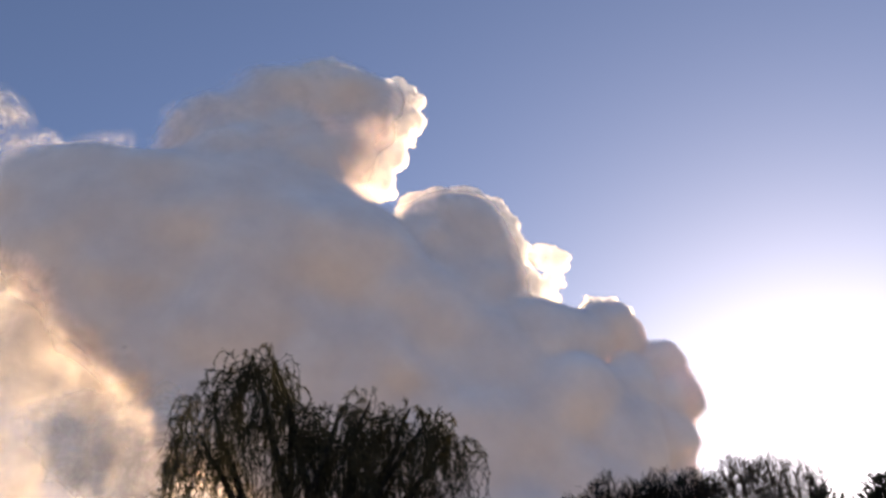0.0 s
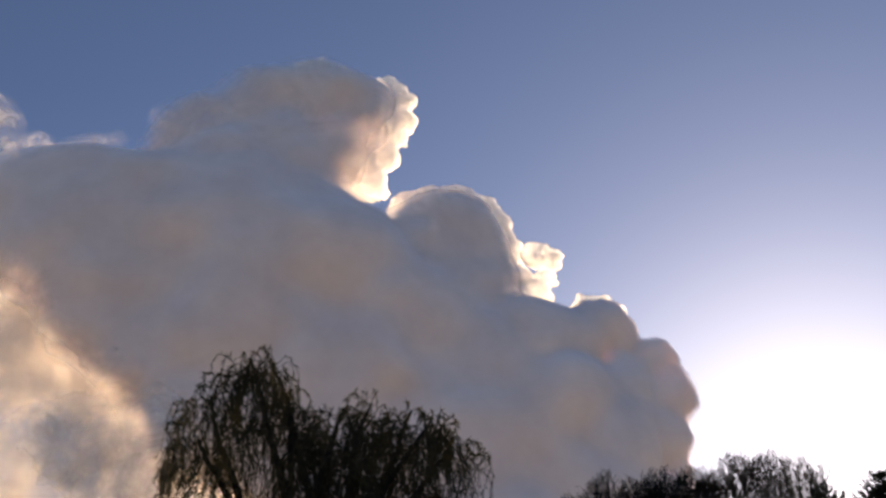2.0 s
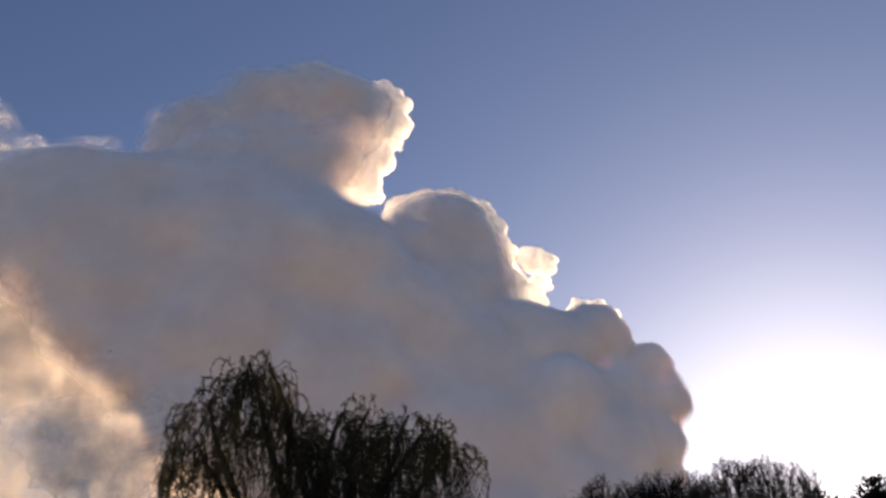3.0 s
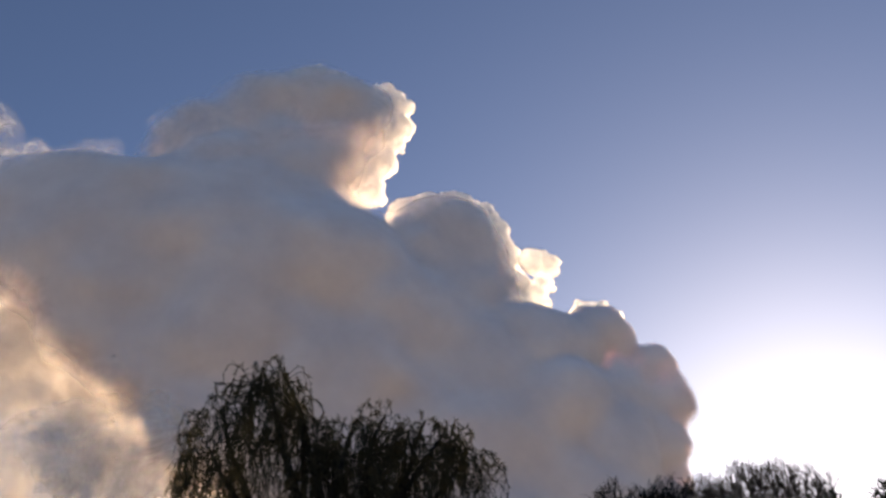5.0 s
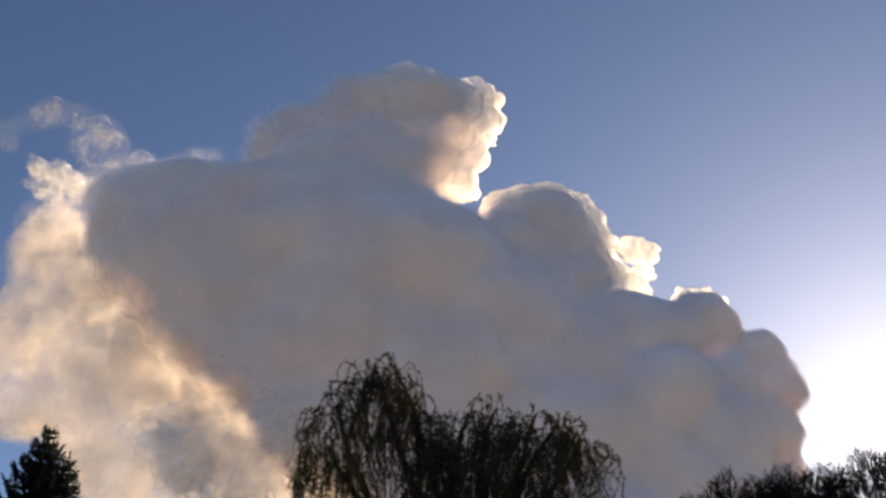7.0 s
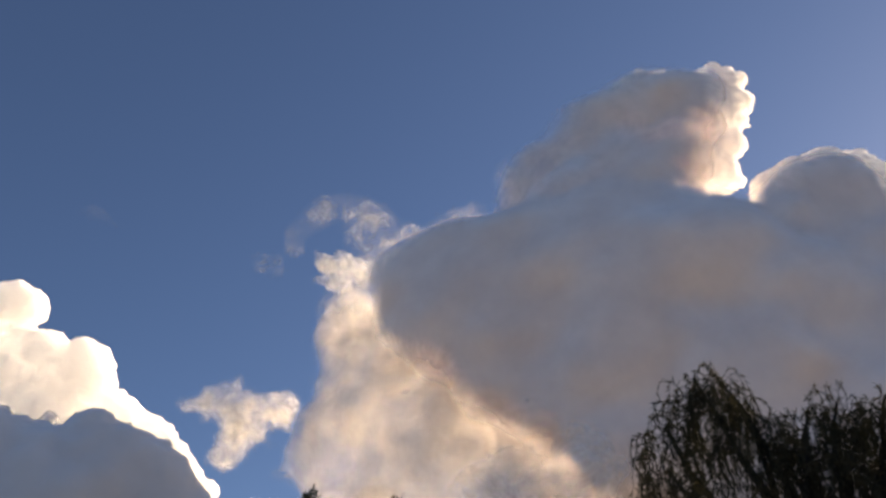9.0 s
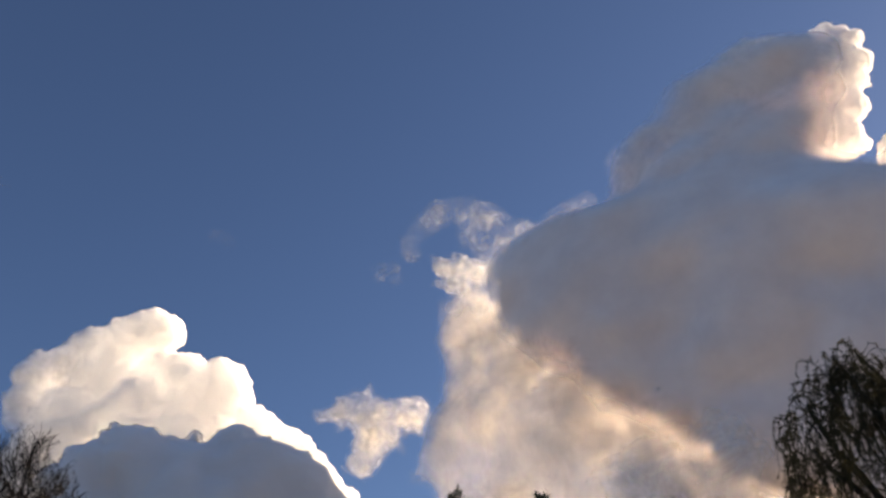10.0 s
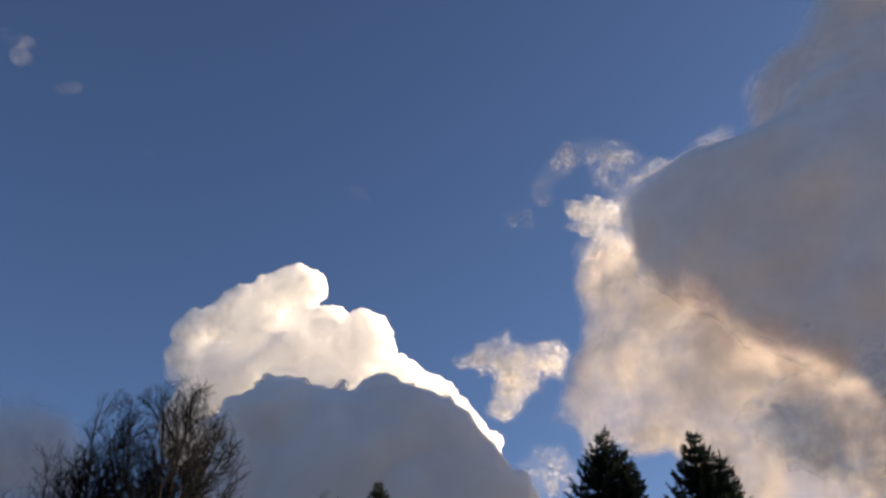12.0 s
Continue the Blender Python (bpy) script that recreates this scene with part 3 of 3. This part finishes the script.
def bare_tree(az, dist, high, half, seed, label, name="bare_tree", group="bare trees", fork=0.5, limbs=8, fan=0.88, lift=0.03, thick=0.15, leaves=0):
    """A leafless tree whose limbs fan out from the fork and branch three more times into fine twigs, within a lumpy dome.
    half: the crown's half width; fork: where the limbs part, as a share of the height; fan: how far they lean out; lift: how they turn up."""
    rnd = random.Random(seed)
    top = tagged(new(name), label, "tree", group)
    top.location = ground_point(az, dist)
    knee = high * fork
    rise = (high - knee) * 0.57
    centre = high - rise
    trunk, crown, leafy = Tubes(), Tubes(), Tubes()

    def outside(p):
        x, y, z = p.x / half, p.y / half, (p.z - centre) / rise
        return x * x + y * y + z * z > (0.97 + 0.14 * noise.noise(Vector((x * 1.7 + seed, y * 1.7, z * 1.7)))) ** 2

    def grown(p, way, length, step, wobble, up):
        line = [p]
        for _ in range(max(2, round(length / step))):
            way = (way + Vector((rnd.gauss(0, wobble), rnd.gauss(0, wobble), rnd.gauss(0, wobble * 0.7) + up))).normalized()
            p = p + way * step
            if outside(p) and len(line) > 1:
                break
            line.append(p)
        return line

    def tapered(line, r, end):
        return [r + (end - r) * k / (len(line) - 1) for k in range(len(line))]

    def branch(line, radii, level):
        """Side branches along a line; the last ones are fine twigs."""
        length, step, wobble, slant = ((2.6, 0.25, 0.06, 0.85), (1.2, 0.18, 0.07, 0.8), (0.5, 0.13, 0.08, 0.75))[level]
        for k in range(1, len(line)):
            if rnd.random() < (0.12, 0.06, 0.03)[level]:
                continue
            way = (line[k] - line[k - 1]).normalized()
            out = Vector((rnd.gauss(0, 1), rnd.gauss(0, 1), rnd.gauss(0, 0.7)))
            out = (out - way * out.dot(way)).normalized()
            side = grown(line[k], (way + out * slant * rnd.uniform(0.6, 1.3)).normalized(), length * rnd.uniform(0.5, 1.1), step, wobble, lift)
            if len(side) < 2:
                continue
            r = radii[k] * rnd.uniform(0.5, 0.65)
            thin = tapered(side, max(r, 0.012), max(r * 0.35, 0.008))
            crown.tube(side, thin, 5 if level == 0 else 3)
            if level < 2:
                branch(side, thin, level + 1)
            for _ in range(leaves if level else 0):
                w = (way + Vector((rnd.gauss(0, .7), rnd.gauss(0, .7), rnd.gauss(0, .5) + 0.3))).normalized()
                leafy.blade(rnd.choice(side), w, rnd.uniform(0.06, 0.12), rnd.uniform(0.03, 0.05), Vector((rnd.gauss(0, 1), rnd.gauss(0, 1), 1)))

    stem = bent(rnd, Vector((0, 0, 0)), Vector((rnd.uniform(-.2, .2), rnd.uniform(-.2, .2), knee)), 9, 0.04)
    trunk.tube(stem, tapered(stem, thick * 2.3, thick * 1.3), 10)
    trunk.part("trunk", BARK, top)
    for k in range(limbs):
        a = 2.4 * k + rnd.uniform(-0.4, 0.4)
        lean = fan * ((k + 0.5) / limbs) ** 0.6 * rnd.uniform(0.8, 1.15)
        root = stem[-1] - Vector((0, 0, rnd.uniform(0, 0.12) * knee * (k / limbs)))
        line = grown(root, Vector((math.cos(a) * lean, math.sin(a) * lean, 1)).normalized(), (high - knee) * 1.15, 0.38, 0.05, lift * 0.3)
        radii = tapered(line, thick * rnd.uniform(0.5, 0.8), 0.02)
        limb = Tubes()
        limb.tube(line, radii, 7)
        limb.part("limb", BARK, top)
        branch(line, radii, 0)
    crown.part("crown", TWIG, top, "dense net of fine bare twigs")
    if leaves:
        leafy.part("foliage", DULL_LEAF, top, "sparse dull green leaves")
    return top


def willow(az, dist, seed):
    rnd = random.Random(seed)
    base = ground_point(az, dist)
    top = tagged(new("willow_tree"), "dark weeping willow with hanging leafy strands", "tree")
    top.location = base
    trunk, leaves = Tubes(), Tubes()
    fork = Vector((0.0, 0.0, 4.2))
    line = bent(rnd, Vector((0, 0, 0)), fork, 6, 0.06)
    trunk.tube(line, [0.55, 0.42, 0.38, 0.36, 0.34, 0.33, 0.3], 12)
    trunk.part("trunk", BARK, top)
    # crown domes: turn to the left, height of the top, half width, metres farther, drop to the rim
    domes = [(13.0, 11.2, 0.8, 0.0, 1.2), (11.6, 11.0, 0.6, -0.3, 1.1), (15.2, 10.3, 0.7, 0.3, 1.1), (15.6, 9.2, 0.7, 0.1, 1.0), (10.4, 10.0, 0.7, -0.4, 0.9), (8.8, 9.4, 0.7, 0.2, 0.9),
             (6.6, 10.2, 0.75, 0.3, 0.9), (5.0, 10.0, 0.7, -0.3, 1.0), (3.6, 9.8, 0.6, 0.4, 0.9), (2.2, 10.15, 0.55, 0.2, 1.0), (0.8, 9.9, 0.55, 0.0, 1.0), (-0.6, 9.5, 0.5, 0.2, 0.9), (7.4, 9.0, 0.9, -0.8, 1.0), (3.0, 8.8, 1.0, 0.9, 1.0)]
    strands = Tubes()
    for a, high, half, back, drop in domes:
        d = dist + back
        peak = ground_point(a, d) - base
        peak.z = high - 0.25
        limb = Tubes()
        knee = fork.lerp(peak, 0.45) + Vector((rnd.uniform(-.5, .5), rnd.uniform(-.4, .4), 0.3))
        pts = bent(rnd, fork - Vector((0, 0, rnd.uniform(0, .8))), knee, 4, 0.07)[:-1] + bent(rnd, knee, peak, 5, 0.06)
        limb.tube(pts, [0.17 * (1 - 0.092 * k) for k in range(len(pts))], 7)
        limb.part("limb", BARK, top)
        n = int(88 * half / 0.85)
        for _ in range(n):
            phi, rho = rnd.uniform(0, 6.283), math.sqrt(rnd.random())
            out = Vector((math.cos(phi), math.sin(phi), 0))
            q = peak + out * half * rho * 0.7
            q.z = peak.z - drop * rho ** 1.6 * 0.8 + rnd.uniform(-0.5, 0.12)
            reach = rnd.uniform(0.15, 0.65)
            rise = rnd.uniform(0.0, 0.38)
            length = rnd.choice((rnd.uniform(0.15, 0.8), rnd.uniform(0.5, 2.0), rnd.uniform(1.2, 3.6)))
            twig = [q + out * reach * math.sin(1.57 * u) + Vector((rnd.gauss(0, .012), rnd.gauss(0, .012), rise * math.sin(3.4 * u) - 0.16 * u * u)) for u in (0, 0.15, 0.3, 0.45, 0.6, 0.75, 0.9, 1.0)]
            p = twig[-1]
            sway = Vector((rnd.gauss(0, .09), rnd.gauss(0, .09), 0))
            steps = max(3, int(length / 0.22))
            for s in range(steps):
                p = p + Vector((0, 0, -length / steps)) + sway * (1 - s / steps) + Vector((rnd.gauss(0, .035), rnd.gauss(0, .035), 0))
                twig.append(p)
            m = len(twig)
            strands.tube(twig, [0.0085 * (1 - 0.6 * k / m) for k in range(m)], 3)
            bushy = rnd.choice((2, 4, 5, 7))
            for k in range(1, m - 1):
                for _ in range(bushy):
                    u = rnd.random()
                    w = (twig[k + 1] - twig[k]).normalized() * 0.9 + Vector((rnd.gauss(0, .4), rnd.gauss(0, .4), rnd.gauss(0, .3)))
                    leaves.blade(twig[k].lerp(twig[k + 1], u), w.normalized(), rnd.uniform(0.09, 0.18), rnd.uniform(0.016, 0.028), Vector((rnd.gauss(0, 1), rnd.gauss(0, 1), 0.3)))
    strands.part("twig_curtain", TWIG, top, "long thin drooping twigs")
    leaves.part("foliage", WILLOW_LEAF, top, "small narrow dull green leaves")
    return top


def fir(az, dist, high, seed, label, spread=0.5, second=None, name="fir_tree", group="fir trees"):
    """A fir: straight trunk, whorls of boughs with upturned, needle-covered ends. second: a side leader (offset, metres below the tip)."""
    rnd = random.Random(seed)
    base = ground_point(az, dist)
    top = tagged(new(name), label, "tree", group)
    top.location = base
    trunk, boughs, needles = Tubes(), Tubes(), Tubes()
    stems = [(Vector((0, 0, 0)), high, 1.0)]
    if second:
        stems.append((Vector((second[0], second[1], 0)), high - second[2], 0.75))
    for root, tip, wide in stems:
        foot = Vector((0, 0, 0)) if root.length < 0.01 else root + Vector((0, 0, tip - 3.5))
        line = [foot.lerp(root + Vector((0, 0, tip)), k / 8) for k in range(9)]
        r0 = 0.26 if foot.z == 0 else 0.07
        trunk.tube(line, [max(0.012, r0 * (1 - k / 8)) for k in range(9)], 8)
        z = tip - 0.12
        while z > max(2.2, foot.z + 0.5):
            below = tip - z
            reach = (0.12 + spread * below * wide) if below < 4 else (0.12 + spread * 4 * wide + 0.22 * (below - 4))
            number = 6 if below < 0.8 else 11 if below < 4.5 else 8
            turn = rnd.uniform(0, 6.283)
            for k in range(number):
                a = turn + 2 * math.pi * (k + rnd.uniform(-.3, .3)) / number
                out = Vector((math.cos(a), math.sin(a), 0))
                long = reach * rnd.uniform(0.72, 1.12)
                p0 = root + Vector((0, 0, z + rnd.uniform(-.12, .12)))
                pts = [p0, p0 + out * long * 0.4 + Vector((0, 0, -0.08 * long)), p0 + out * long * 0.78 + Vector((0, 0, -0.02 * long)), p0 + out * long + Vector((0, 0, 0.12 + 0.2 * long))]
                boughs.tube(pts, [0.022, 0.017, 0.012, 0.006], 3)
                fringe = max(9, int(long * (46 if below < 4.5 else 12)))
                across = Vector((-out.y, out.x, 0))
                for j in range(fringe):
                    u = (j + rnd.random()) / fringe
                    s = min(2, int(u * 3))
                    q = pts[s].lerp(pts[s + 1], u * 3 - s)
                    side = rnd.choice((-1, 1))
                    w = (out * 0.9 + across * side * rnd.uniform(0.1, 1.0) * (1 - 0.5 * u) + Vector((0, 0, rnd.uniform(-0.25, 0.45) + 0.5 * u * u))).normalized()
                    size = (0.16 + 0.26 * long * (1 - u) * 0.5) * rnd.uniform(0.7, 1.2)
                    needles.blade(q, w, min(size, 0.5), min(size, 0.5) * 0.42, Vector((rnd.gauss(0, .9), rnd.gauss(0, .9), 1)))
            z -= 0.13 + 0.03 * min(below, 6)
        for k in range(12):
            a = rnd.uniform(0, 6.283)
            w = Vector((math.cos(a) * 0.35, math.sin(a) * 0.35, 1)).normalized()
            needles.blade(root + Vector((0, 0, tip - 0.35 + 0.025 * k)), w, 0.14, 0.03, Vector((math.sin(a), 0.3, 0.2)))
    trunk.part("trunk", BARK, top)
    boughs.part("branchwork", TWIG, top)
    needles.part("foliage", NEEDLES, top, "dense dark green needle sprays")
    return top


willow(8.0, 20.3, 41)
fir(36.9, 32.9, 13.1, 51, "dark green fir tree with a forked top", second=(0.55, 0.3, 0.7))
fir(31.4, 32.8, 12.85, 52, "dark green fir tree with a thin tip", spread=0.42, second=(0.75, 0.3, 0.9))
fir(50.2, 56.2, 18.2, 53, "distant dark fir tree, only its top showing", spread=0.5)
bare_tree(62.9, 43.3, 18.9, 3.3, 61, "large leafless tree with dense fine twigs", limbs=18)
bare_tree(66.9, 43.9, 18.1, 2.3, 62, "leafless tree with rounded twiggy crown", limbs=13)
bare_tree(69.8, 43.4, 15.9, 1.6, 63, "smaller leafless tree beside larger ones", limbs=11, thick=0.11)
bare_tree(53.2, 61.2, 19.2, 1.8, 64, "distant leafless tree, only twigs showing", limbs=5, thick=0.1)
ROW = ((-8.4, 45.5, 15.5, 1.3), (-10.4, 44.3, 16.1, 1.4), (-12.1, 45.0, 15.8, 1.3), (-13.5, 44.3, 16.0, 1.5), (-14.7, 45.2, 16.0, 1.3), (-15.8, 44.3, 16.0, 1.5),
       (-16.8, 45.3, 15.9, 1.3), (-18.4, 44.3, 16.4, 1.6), (-20.1, 44.8, 16.5, 1.5), (-21.6, 44.3, 16.1, 1.2))
for k, (a, d, high, half) in enumerate(ROW):
    bare_tree(a, d, high, half, 70 + k, "slender grey-green tree in a row, half leafless", "slender_tree", "row of slender trees", fork=0.74, limbs=7, fan=0.5, lift=0.12, thick=0.09, leaves=1)
bare_tree(-23.2, 45.5, 16.0, 0.5, 79, "thin leafless sapling against the sun", "slender_tree", "row of slender trees", fork=0.85, limbs=2, fan=0.2, thick=0.05)
fir(-22.8, 44.2, 14.4, 81, "dark bushy evergreen top against the sun", spread=0.8, name="evergreen_tree", group="evergreen trees")
fir(-26.1, 44.2, 14.6, 82, "dark bushy evergreen top against the sun", spread=0.9, name="evergreen_tree", group="evergreen trees")
